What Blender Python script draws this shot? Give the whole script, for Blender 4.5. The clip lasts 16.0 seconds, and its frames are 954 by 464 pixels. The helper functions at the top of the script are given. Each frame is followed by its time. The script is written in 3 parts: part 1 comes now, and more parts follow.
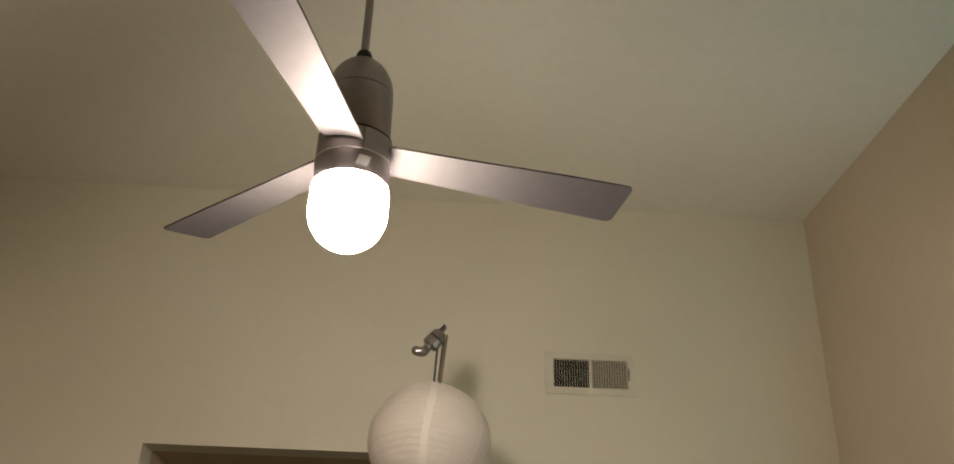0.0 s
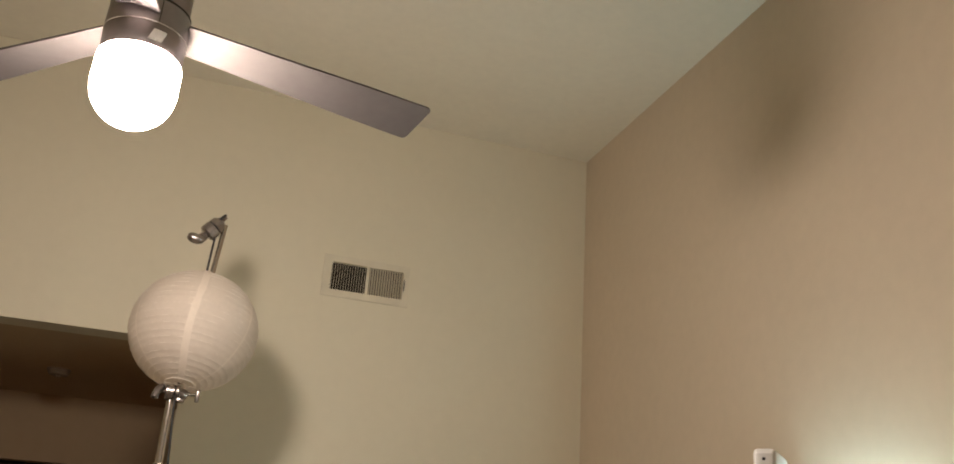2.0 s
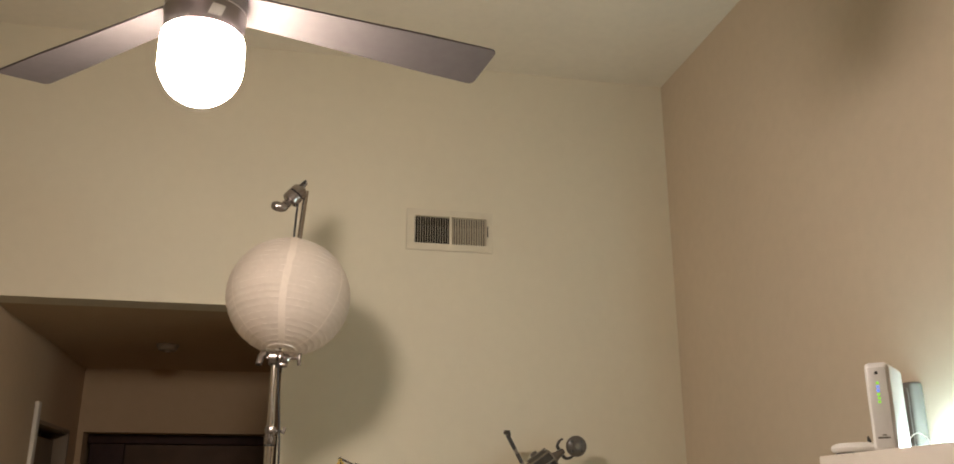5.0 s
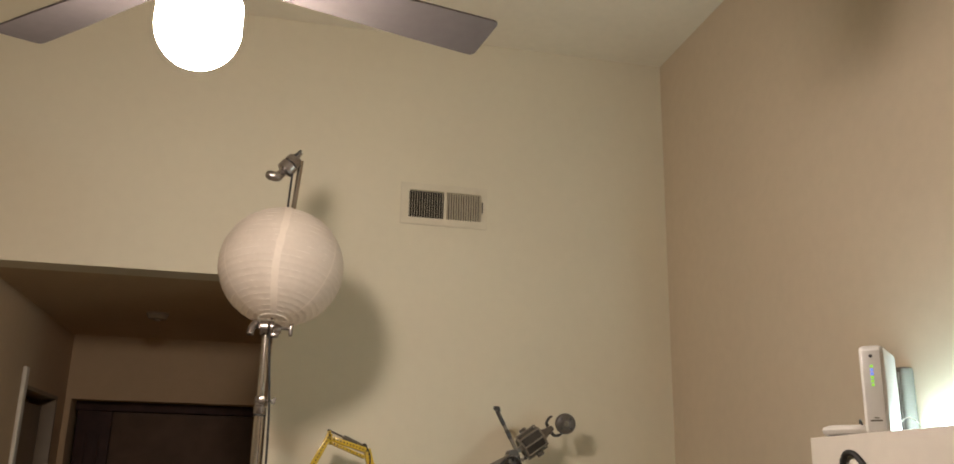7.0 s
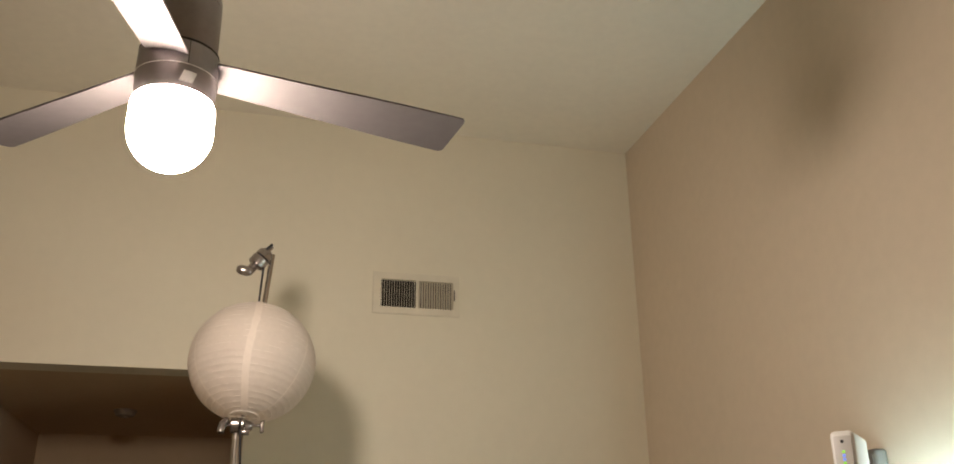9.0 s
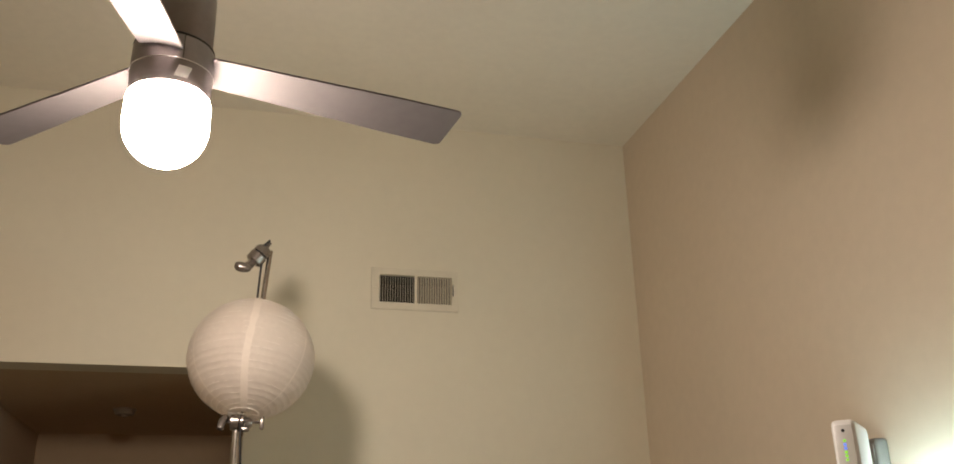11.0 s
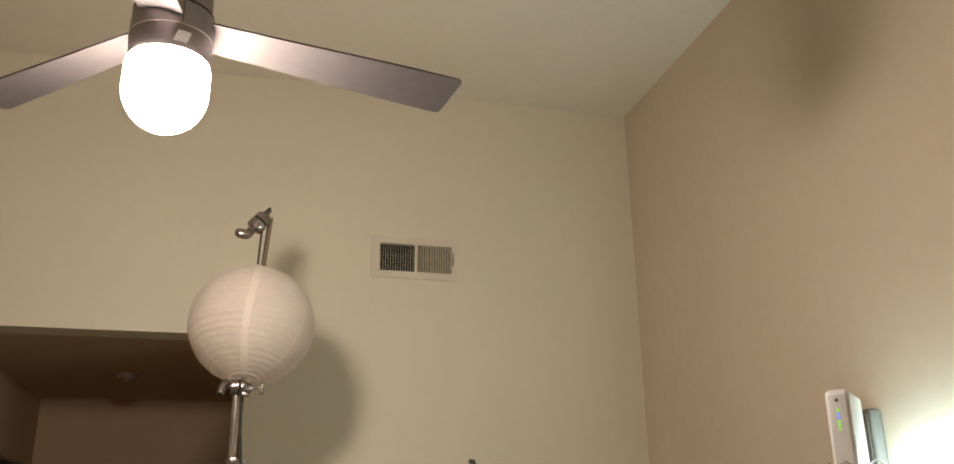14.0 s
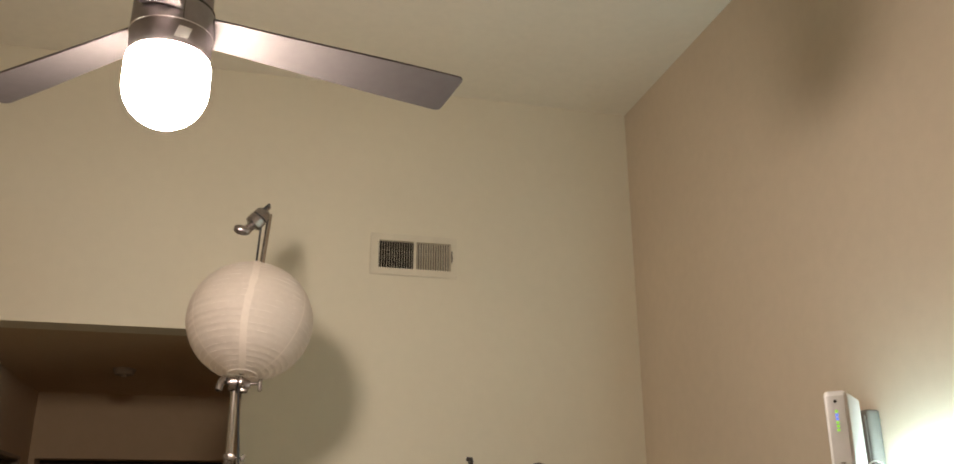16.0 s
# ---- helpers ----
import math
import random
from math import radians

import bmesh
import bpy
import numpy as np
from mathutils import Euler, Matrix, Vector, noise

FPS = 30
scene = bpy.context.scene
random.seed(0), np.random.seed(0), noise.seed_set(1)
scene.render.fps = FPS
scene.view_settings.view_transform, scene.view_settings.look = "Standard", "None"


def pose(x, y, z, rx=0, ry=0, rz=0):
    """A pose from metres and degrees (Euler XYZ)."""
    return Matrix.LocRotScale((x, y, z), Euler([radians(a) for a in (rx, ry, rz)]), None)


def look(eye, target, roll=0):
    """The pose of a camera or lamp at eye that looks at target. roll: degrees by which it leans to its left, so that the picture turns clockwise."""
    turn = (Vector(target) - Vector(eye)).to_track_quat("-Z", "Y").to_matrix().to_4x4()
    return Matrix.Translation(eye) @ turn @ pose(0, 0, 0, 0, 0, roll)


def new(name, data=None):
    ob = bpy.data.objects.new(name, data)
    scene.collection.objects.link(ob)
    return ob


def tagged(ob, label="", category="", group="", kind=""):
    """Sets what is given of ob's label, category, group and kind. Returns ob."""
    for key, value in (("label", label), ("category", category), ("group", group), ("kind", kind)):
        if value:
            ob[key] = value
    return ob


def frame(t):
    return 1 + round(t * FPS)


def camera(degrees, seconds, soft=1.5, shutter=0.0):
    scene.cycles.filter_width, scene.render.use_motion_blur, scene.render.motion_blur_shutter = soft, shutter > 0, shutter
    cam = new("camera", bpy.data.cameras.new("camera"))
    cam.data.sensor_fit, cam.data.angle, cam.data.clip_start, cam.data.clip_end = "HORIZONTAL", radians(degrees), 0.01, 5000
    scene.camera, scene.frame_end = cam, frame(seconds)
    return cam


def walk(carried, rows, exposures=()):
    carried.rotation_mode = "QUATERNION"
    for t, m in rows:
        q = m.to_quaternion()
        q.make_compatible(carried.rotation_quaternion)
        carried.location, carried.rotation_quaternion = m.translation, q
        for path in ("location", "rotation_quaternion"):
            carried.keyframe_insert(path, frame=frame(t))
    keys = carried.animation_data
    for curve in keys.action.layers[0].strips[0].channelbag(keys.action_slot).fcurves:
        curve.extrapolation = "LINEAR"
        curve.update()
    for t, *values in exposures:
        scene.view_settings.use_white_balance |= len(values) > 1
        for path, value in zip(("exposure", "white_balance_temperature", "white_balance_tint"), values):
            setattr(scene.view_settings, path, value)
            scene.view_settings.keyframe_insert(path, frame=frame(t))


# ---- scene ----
cam = camera(56.6, 16.0, 1.7, 0.4)
PATH = [
    (0, (-1.485, -3.151, 1.752), (-1.402, -1.363, 2.646), 1.8),
    (0.5, (-1.477, -3.179, 1.759), (-1.313, -1.393, 2.646), 3.5),
    (1, (-1.485, -3.166, 1.751), (-1.12, -1.367, 2.546), 3.2),
    (1.5, (-1.478, -3.179, 1.751), (-1.017, -1.376, 2.484), 3.1),
    (2, (-1.479, -3.188, 1.752), (-0.92, -1.408, 2.472), 4.1),
    (2.5, (-1.474, -3.187, 1.756), (-0.91, -1.414, 2.491), 4.0),
    (3, (-1.471, -3.169, 1.759), (-0.954, -1.379, 2.485), 3.1),
    (3.5, (-1.477, -3.17, 1.768), (-1.035, -1.343, 2.449), 1.7),
    (6, (-1.473, -3.167, 1.755), (-1.071, -1.291, 2.319), -0.3),
    (6.5, (-1.474, -3.159, 1.756), (-1.059, -1.283, 2.309), 0.6),
    (7, (-1.481, -3.151, 1.754), (-1.06, -1.274, 2.3), 1.2),
    (7.5, (-1.481, -3.155, 1.755), (-1.058, -1.28, 2.306), 0.8),
    (8, (-1.48, -3.161, 1.765), (-1.048, -1.31, 2.388), 0.2),
    (8.5, (-1.481, -3.171, 1.772), (-1.023, -1.357, 2.479), -0.2),
    (9, (-1.482, -3.174, 1.771), (-1.016, -1.367, 2.492), -0.6),
    (11.5, (-1.481, -3.163, 1.767), (-1.01, -1.353, 2.475), -1.3),
    (12, (-1.483, -3.16, 1.768), (-1.012, -1.348, 2.472), -1.3),
    (12.5, (-1.479, -3.168, 1.766), (-1.016, -1.354, 2.471), -1.1),
    (13, (-1.477, -3.173, 1.765), (-1.015, -1.358, 2.466), -0.9),
    (13.5, (-1.476, -3.173, 1.765), (-1.009, -1.344, 2.424), -0.9),
    (14, (-1.477, -3.172, 1.761), (-1.005, -1.341, 2.411), -0.7),
    (14.5, (-1.481, -3.171, 1.764), (-1.005, -1.338, 2.409), -0.6),
    (15, (-1.482, -3.172, 1.766), (-1.006, -1.339, 2.41), -0.6),
    (15.5, (-1.479, -3.171, 1.766), (-1.005, -1.338, 2.408), -0.5),
    (16, (-1.479, -3.17, 1.764), (-1.003, -1.337, 2.408), -0.3),
]
walk(cam, [(t, look(eye, target, roll)) for t, eye, target, roll in PATH], [(0, -0.19, 6150, 6), (0.6, -0.18, 6200, 6), (1.2, -0.07, 6350, 8), (1.6, 0.0, 6400, 9), (2.3, 0.14, 6400, 11), (16.0, 0.17, 6350, 11)])

# ---- light ----
world = bpy.data.worlds.new("night")
scene.world = world
world.use_nodes = True
world.node_tree.nodes["Background"].inputs[0].default_value = (0.010, 0.009, 0.008, 1)
world.node_tree.nodes["Background"].inputs[1].default_value = 1.0
GLOBE_POWER = 211.0
LAMP_POWER = 270.0


# ---- materials ----
def material(name, color, rough=0.5, metal=0.0, grain=0.0, scale=40.0, bump=0.0, bump_scale=300.0, detail=4.0, stain=0.0, stain_scale=2.0):
    """A principled surface with colour variation at two scales and fine relief."""
    mat = bpy.data.materials.new(name)
    mat.use_nodes = True
    nodes, links = mat.node_tree.nodes, mat.node_tree.links
    bsdf = nodes["Principled BSDF"]
    bsdf.inputs["Roughness"].default_value = rough
    bsdf.inputs["Metallic"].default_value = metal
    coord = nodes.new("ShaderNodeTexCoord")
    source = None
    for amount, size in ((grain, scale), (stain, stain_scale)):
        if amount <= 0:
            continue
        tex = nodes.new("ShaderNodeTexNoise")
        tex.inputs["Scale"].default_value = size
        tex.inputs["Detail"].default_value = detail
        links.new(coord.outputs["Object"], tex.inputs["Vector"])
        ramp = nodes.new("ShaderNodeMapRange")
        ramp.inputs["From Min"].default_value, ramp.inputs["From Max"].default_value = 0.3, 0.7
        ramp.inputs["To Min"].default_value, ramp.inputs["To Max"].default_value = 1 - amount, 1 + amount
        links.new(tex.outputs["Fac"], ramp.inputs["Value"])
        mix = nodes.new("ShaderNodeMix")
        mix.data_type, mix.blend_type = "RGBA", "MULTIPLY"
        mix.inputs["Factor"].default_value = 1.0
        if source:
            links.new(source, mix.inputs["A"])
        else:
            mix.inputs["A"].default_value = (*color, 1)
        links.new(ramp.outputs["Result"], mix.inputs["B"])
        source = mix.outputs["Result"]
    if source:
        links.new(source, bsdf.inputs["Base Color"])
    else:
        bsdf.inputs["Base Color"].default_value = (*color, 1)
    if bump > 0:
        tex = nodes.new("ShaderNodeTexNoise")
        tex.inputs["Scale"].default_value = bump_scale
        tex.inputs["Detail"].default_value = 3
        links.new(coord.outputs["Object"], tex.inputs["Vector"])
        relief = nodes.new("ShaderNodeBump")
        relief.inputs["Strength"].default_value = bump
        relief.inputs["Distance"].default_value = 0.002
        links.new(tex.outputs["Fac"], relief.inputs["Height"])
        links.new(relief.outputs["Normal"], bsdf.inputs["Normal"])
    return mat


def glow(name, color, strength):
    mat = bpy.data.materials.new(name)
    mat.use_nodes = True
    bsdf = mat.node_tree.nodes["Principled BSDF"]
    bsdf.inputs["Base Color"].default_value = (*color, 1)
    bsdf.inputs["Emission Color"].default_value = (*color, 1)
    bsdf.inputs["Emission Strength"].default_value = strength
    return mat


def paper(name, color, sheer, clear):
    """Thin rice paper: matt, crumpled, translucent and a little see-through."""
    mat = material(name, color, rough=0.75, grain=0.05, scale=90, stain=0.05, stain_scale=9, bump=0.35, bump_scale=160)
    nodes, links = mat.node_tree.nodes, mat.node_tree.links
    bsdf, out = nodes["Principled BSDF"], nodes["Material Output"]
    thin = nodes.new("ShaderNodeBsdfTranslucent")
    thin.inputs["Color"].default_value = (*color, 1)
    mix = nodes.new("ShaderNodeMixShader")
    mix.inputs["Fac"].default_value = sheer
    links.new(bsdf.outputs["BSDF"], mix.inputs[1])
    links.new(thin.outputs["BSDF"], mix.inputs[2])
    holes = nodes.new("ShaderNodeBsdfTransparent")
    veil = nodes.new("ShaderNodeMixShader")
    veil.inputs["Fac"].default_value = clear
    links.new(mix.outputs["Shader"], veil.inputs[1])
    links.new(holes.outputs["BSDF"], veil.inputs[2])
    links.new(veil.outputs["Shader"], out.inputs["Surface"])
    return mat


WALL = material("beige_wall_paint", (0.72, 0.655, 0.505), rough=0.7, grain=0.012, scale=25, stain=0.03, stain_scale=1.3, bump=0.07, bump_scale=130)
# Darker, warmer than WALL; the cool lamp's light step at the corner, painted in.
WALL_DIM = material("dimmed_wall_paint", (0.60, 0.505, 0.38), rough=0.7, grain=0.02, scale=25, stain=0.035, stain_scale=1.3, bump=0.10, bump_scale=130)
CEIL = material("ceiling_paint", (0.77, 0.71, 0.58), rough=0.8, grain=0.02, scale=30, stain=0.03, stain_scale=1.1, bump=0.2, bump_scale=110)
# wall beige made darker and browner: part of the hallway's shade is color
HALL = material("shaded_hall_paint", (0.52, 0.385, 0.24), rough=0.75, grain=0.02, scale=25, stain=0.04, stain_scale=1.5, bump=0.25, bump_scale=130)
CARPET = material("beige_carpet", (0.30, 0.24, 0.17), rough=0.95, grain=0.25, scale=180, stain=0.08, stain_scale=3, bump=0.8, bump_scale=250)
TRIM = material("white_trim_paint", (0.72, 0.66, 0.56), rough=0.45, grain=0.03, scale=30, stain=0.04, stain_scale=4)
NICKEL = material("satin_nickel", (0.33, 0.30, 0.30), rough=0.36, metal=0.95, grain=0.05, scale=60, bump=0.05, bump_scale=500)
BLADE = material("silver_blade_paint", (0.195, 0.172, 0.166), rough=0.62, metal=0.8, grain=0.04, scale=45, stain=0.04, stain_scale=6)
DARK_RING = material("dark_ring", (0.02, 0.018, 0.017), rough=0.6, metal=0.0, grain=0.1, scale=50)
POLISHED = material("polished_ring", (0.85, 0.83, 0.82), rough=0.32, metal=1.0, grain=0.03, scale=50)
CHROME = material("chrome_tube", (0.55, 0.50, 0.46), rough=0.18, metal=1.0, grain=0.06, scale=70, stain=0.06, stain_scale=12)
CAST = material("cast_grip_metal", (0.31, 0.275, 0.25), rough=0.27, metal=0.9, grain=0.12, scale=90, bump=0.2, bump_scale=220)
BLACK = material("black_rubber", (0.018, 0.016, 0.015), rough=0.55, grain=0.2, scale=60, bump=0.1)
REGISTER = material("register_enamel", (0.69, 0.625, 0.485), rough=0.4, grain=0.02, scale=50, stain=0.05, stain_scale=9)
DUCT = material("duct_dark", (0.010, 0.009, 0.008), rough=0.8, grain=0.2, scale=20)
CABINET = material("white_laminate", (0.72, 0.66, 0.58), rough=0.4, grain=0.02, scale=35, stain=0.03, stain_scale=4)
PLASTIC = material("white_plastic", (0.80, 0.78, 0.74), rough=0.35, grain=0.015, scale=80, stain=0.02, stain_scale=20)
PANEL = material("grey_front_plastic", (0.60, 0.58, 0.54), rough=0.3, grain=0.02, scale=80, stain=0.02, stain_scale=20)
# dark grey of the slab that stands in for a wall shadow
SHADOW_GREY = material("shadow_slab_grey", (0.115, 0.102, 0.084), rough=0.7, grain=0.03, scale=80, stain=0.03, stain_scale=18)
YELLOW = material("yellow_brick_plastic", (0.62, 0.42, 0.03), rough=0.28, grain=0.04, scale=60, stain=0.05, stain_scale=20)
TOY_GREY = material("grey_brick_plastic", (0.10, 0.082, 0.064), rough=0.35, grain=0.08, scale=60, stain=0.08, stain_scale=25)
TOY_LIGHT = material("light_grey_brick_plastic", (0.20, 0.170, 0.130), rough=0.35, grain=0.06, scale=60, stain=0.06, stain_scale=25)
TOY_DARK = material("dark_brick_plastic", (0.040, 0.033, 0.027), rough=0.32, grain=0.15, scale=60)
MAROON = material("dark_stained_door", (0.045, 0.018, 0.014), rough=0.7, grain=0.25, scale=14, stain=0.15, stain_scale=3)
CLOSET = material("dark_brown_panel", (0.115, 0.068, 0.042), rough=0.7, grain=0.15, scale=12, stain=0.12, stain_scale=2)
# door paint darkened to carry the doorway's shade; also on head and far jamb
DOOR = material("dimmed_door_paint", (0.22, 0.165, 0.105), rough=0.45, grain=0.03, scale=25, stain=0.05, stain_scale=3)
# off-white plastic colored darker, with the hallway's shade put in
DETECTOR = material("shaded_detector_plastic", (0.26, 0.20, 0.14), rough=0.5, grain=0.03, scale=60, stain=0.05, stain_scale=12)
BRASS = material("hinge_metal", (0.36, 0.29, 0.18), rough=0.35, metal=0.9, grain=0.1, scale=70)
PAPER = paper("rice_paper", (0.80, 0.72, 0.63), 0.50, 0.16)
PAPER_SEAM = paper("rice_paper_seam", (0.815, 0.74, 0.65), 0.45, 0.08)
WIRE = material("lantern_wire", (0.80, 0.74, 0.66), rough=0.3, metal=0.2, grain=0.05, scale=80)
GLOBE = glow("lit_opal_glass", (1.0, 0.845, 0.728), GLOBE_POWER)
GREEN_LED = glow("green_indicator", (0.30, 0.85, 0.06), 0.55)
BLUE_LED = glow("blue_indicator", (0.14, 0.26, 1.0), 0.85)
LED_GLASS = glow("lit_lamp_bulb", (0.70, 1.0, 1.06), LAMP_POWER)


# ---- mesh helpers ----
def finish(name, bm, mat, parent=None, label="", smooth=False):
    mesh = bpy.data.meshes.new(name)
    bmesh.ops.recalc_face_normals(bm, faces=bm.faces)
    bm.to_mesh(mesh)
    bm.free()
    mesh.materials.append(mat)
    if smooth:
        for poly in mesh.polygons:
            poly.use_smooth = True
        mesh.set_sharp_from_angle(angle=radians(38))
    ob = new(name, mesh)
    if parent:
        ob.parent = parent
    if label:
        ob["label"] = label
    return ob


def part(name, bm, mat, parent, label="", smooth=True):
    return finish(name, bm, mat, parent, label, smooth)


def thing(name, place, label, category, group="", turn=0.0):
    ob = new(name)
    ob.empty_display_size = 0.05
    ob.matrix_world = pose(*place, 0, 0, turn)
    return tagged(ob, label, category, group)


def box(lo, hi, bevel=0.0, segments=2, bm=None):
    bm = bm or bmesh.new()
    made = bmesh.ops.create_cube(bm, size=1.0)["verts"]
    for v in made:
        v.co = Vector([lo[n] + (v.co[n] + 0.5) * (hi[n] - lo[n]) for n in range(3)])
    if bevel > 0:
        edges = list({e for v in made for e in v.link_edges})
        bmesh.ops.bevel(bm, geom=edges, offset=bevel, segments=segments, profile=0.5, affect="EDGES")
    return bm


def lathe(profile, segments=48, bm=None, centre=(0, 0, 0)):
    """Turns (radius, z) pairs round the upright axis; a zero radius closes the end."""
    bm = bm or bmesh.new()
    rings = []
    for r, z in profile:
        if r < 1e-6:
            rings.append([bm.verts.new((centre[0], centre[1], centre[2] + z))])
        else:
            rings.append([bm.verts.new((centre[0] + r * math.cos(a), centre[1] + r * math.sin(a), centre[2] + z)) for a in (2 * math.pi * n / segments for n in range(segments))])
    for low, high in zip(rings, rings[1:]):
        for n in range(segments):
            m = (n + 1) % segments
            if len(low) == 1 and len(high) == 1:
                continue
            if len(low) == 1:
                bm.faces.new((low[0], high[n], high[m]))
            elif len(high) == 1:
                bm.faces.new((low[n], low[m], high[0]))
            else:
                bm.faces.new((low[n], low[m], high[m], high[n]))
    return bm


def tube(points, radius, sides=10, bm=None, caps=True):
    """A round bar along a line of points; radius may be one number or one a point."""
    bm = bm or bmesh.new()
    points = [Vector(p) for p in points]
    radii = radius if isinstance(radius, (list, tuple)) else [radius] * len(points)
    rings, normal = [], None
    for n, p in enumerate(points):
        ahead = (points[min(n + 1, len(points) - 1)] - points[max(n - 1, 0)]).normalized()
        if normal is None:
            normal = ahead.orthogonal().normalized()
        normal = (normal - ahead * normal.dot(ahead)).normalized()
        side = ahead.cross(normal)
        rings.append([bm.verts.new(p + radii[n] * (math.cos(a) * normal + math.sin(a) * side)) for a in (2 * math.pi * k / sides for k in range(sides))])
    for a, b in zip(rings, rings[1:]):
        for k in range(sides):
            bm.faces.new((a[k], a[(k + 1) % sides], b[(k + 1) % sides], b[k]))
    if caps:
        bm.faces.new(rings[0][::-1])
        bm.faces.new(rings[-1])
    return bm


def smooth_line(points, steps=8):
    """A Catmull-Rom line through the points."""
    pts = [Vector(p) for p in points]
    pts = [2 * pts[0] - pts[1], *pts, 2 * pts[-1] - pts[-2]]
    out = []
    for a, b, c, d in zip(pts, pts[1:], pts[2:], pts[3:]):
        for k in range(steps):
            t = k / steps
            out.append(0.5 * (2 * b + (c - a) * t + (2 * a - 5 * b + 4 * c - d) * t * t + (3 * b - a - 3 * c + d) * t**3))
    return [*out, pts[-2]]


def beam(a, b, width, depth, bevel=0.0, bm=None, up=(0, 1, 0)):
    """A rectangular bar from a to b; depth is measured along up."""
    a, b = Vector(a), Vector(b)
    ahead = (b - a).normalized()
    deep = Vector(up) - ahead * Vector(up).dot(ahead)
    deep.normalize()
    wide = ahead.cross(deep)
    own = box((-width / 2, -depth / 2, 0), (width / 2, depth / 2, (b - a).length), bevel)
    m = Matrix((wide, deep, ahead)).transposed().to_4x4()
    m.translation = a
    own.transform(m)
    if bm is None:
        return own
    mesh = bpy.data.meshes.new("piece")
    own.to_mesh(mesh)
    own.free()
    bm.from_mesh(mesh)
    bpy.data.meshes.remove(mesh)
    return bm


def ring(radius, thick, z, bm=None, segments=48, sides=8):
    prof = [(radius + thick * math.cos(a), z + thick * math.sin(a)) for a in (2 * math.pi * k / sides for k in range(sides + 1))]
    bm = lathe(prof, segments, bm)
    bmesh.ops.remove_doubles(bm, verts=bm.verts, dist=1e-6)
    return bm


# ---- the setting ----
CEILING_Z, HALL_Z = 3.457, 2.44
LEFT_X, BACK_Y = -4.30, -5.20
OPEN_L, OPEN_R = -2.480, -1.496
HALL_BACK = 1.653
T = 0.12
# the hole of the air register
GX0, GX1, GZ0, GZ1 = -1.040, -0.761, 2.707, 2.817


def setting(name, label, mat, *boxes, bevel=0.0):
    bm = bmesh.new()
    for lo, hi in boxes:
        box(lo, hi, bevel, bm=bm)
    return tagged(finish(name, bm, mat), label, name.split("_")[0], kind="structure")


setting("floor", "beige carpeted floor of the room and hallway", CARPET, ((LEFT_X, BACK_Y, -0.1), (0, 0, 0)), ((OPEN_L, 0, -0.1), (OPEN_R, HALL_BACK + 0.9, 0)))
setting("ceiling", "high flat cream painted ceiling with light texture", CEIL, ((LEFT_X - T, BACK_Y - T, CEILING_Z), (T, T, CEILING_Z + T)))
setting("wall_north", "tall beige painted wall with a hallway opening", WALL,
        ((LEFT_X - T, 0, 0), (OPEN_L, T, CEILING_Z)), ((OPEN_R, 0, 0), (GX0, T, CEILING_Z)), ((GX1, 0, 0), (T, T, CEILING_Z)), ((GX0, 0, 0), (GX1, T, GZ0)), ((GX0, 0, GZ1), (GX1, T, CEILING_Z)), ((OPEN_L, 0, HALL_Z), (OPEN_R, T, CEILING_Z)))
setting("wall_east", "tall plain painted wall toned darker and warmer", WALL_DIM, ((0, BACK_Y - T, 0), (T, 0, CEILING_Z)))
setting("wall_west", "tall plain beige painted wall", WALL, ((LEFT_X - T, BACK_Y, 0), (LEFT_X, 0, CEILING_Z)))
setting("wall_south", "tall plain beige painted wall", WALL, ((LEFT_X - T, BACK_Y - T, 0), (0, BACK_Y, CEILING_Z)))
setting("hall_ceiling", "low hallway ceiling with its shade put into the paint", HALL, ((OPEN_L - T, T, HALL_Z), (OPEN_R + T, HALL_BACK + 1.0, HALL_Z + T)))

# hallway: a doorway in its west wall, a closet opening in its back wall
DOOR_A, DOOR_B, DOOR_Z = 0.855, 1.48, 2.113
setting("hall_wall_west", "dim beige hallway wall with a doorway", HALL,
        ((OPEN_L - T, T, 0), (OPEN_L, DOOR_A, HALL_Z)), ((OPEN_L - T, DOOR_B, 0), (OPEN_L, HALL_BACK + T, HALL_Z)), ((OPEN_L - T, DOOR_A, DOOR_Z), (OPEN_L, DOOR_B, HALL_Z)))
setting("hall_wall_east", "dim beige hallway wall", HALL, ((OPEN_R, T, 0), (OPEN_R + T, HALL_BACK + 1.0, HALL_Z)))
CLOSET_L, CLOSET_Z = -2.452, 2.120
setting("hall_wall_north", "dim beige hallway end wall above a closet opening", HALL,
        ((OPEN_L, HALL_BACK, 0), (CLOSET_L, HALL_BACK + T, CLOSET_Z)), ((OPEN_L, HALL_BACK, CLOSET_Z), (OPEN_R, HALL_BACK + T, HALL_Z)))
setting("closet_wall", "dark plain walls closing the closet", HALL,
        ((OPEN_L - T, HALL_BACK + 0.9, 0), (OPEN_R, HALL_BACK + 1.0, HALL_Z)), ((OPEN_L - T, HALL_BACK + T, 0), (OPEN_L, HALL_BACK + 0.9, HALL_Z)))
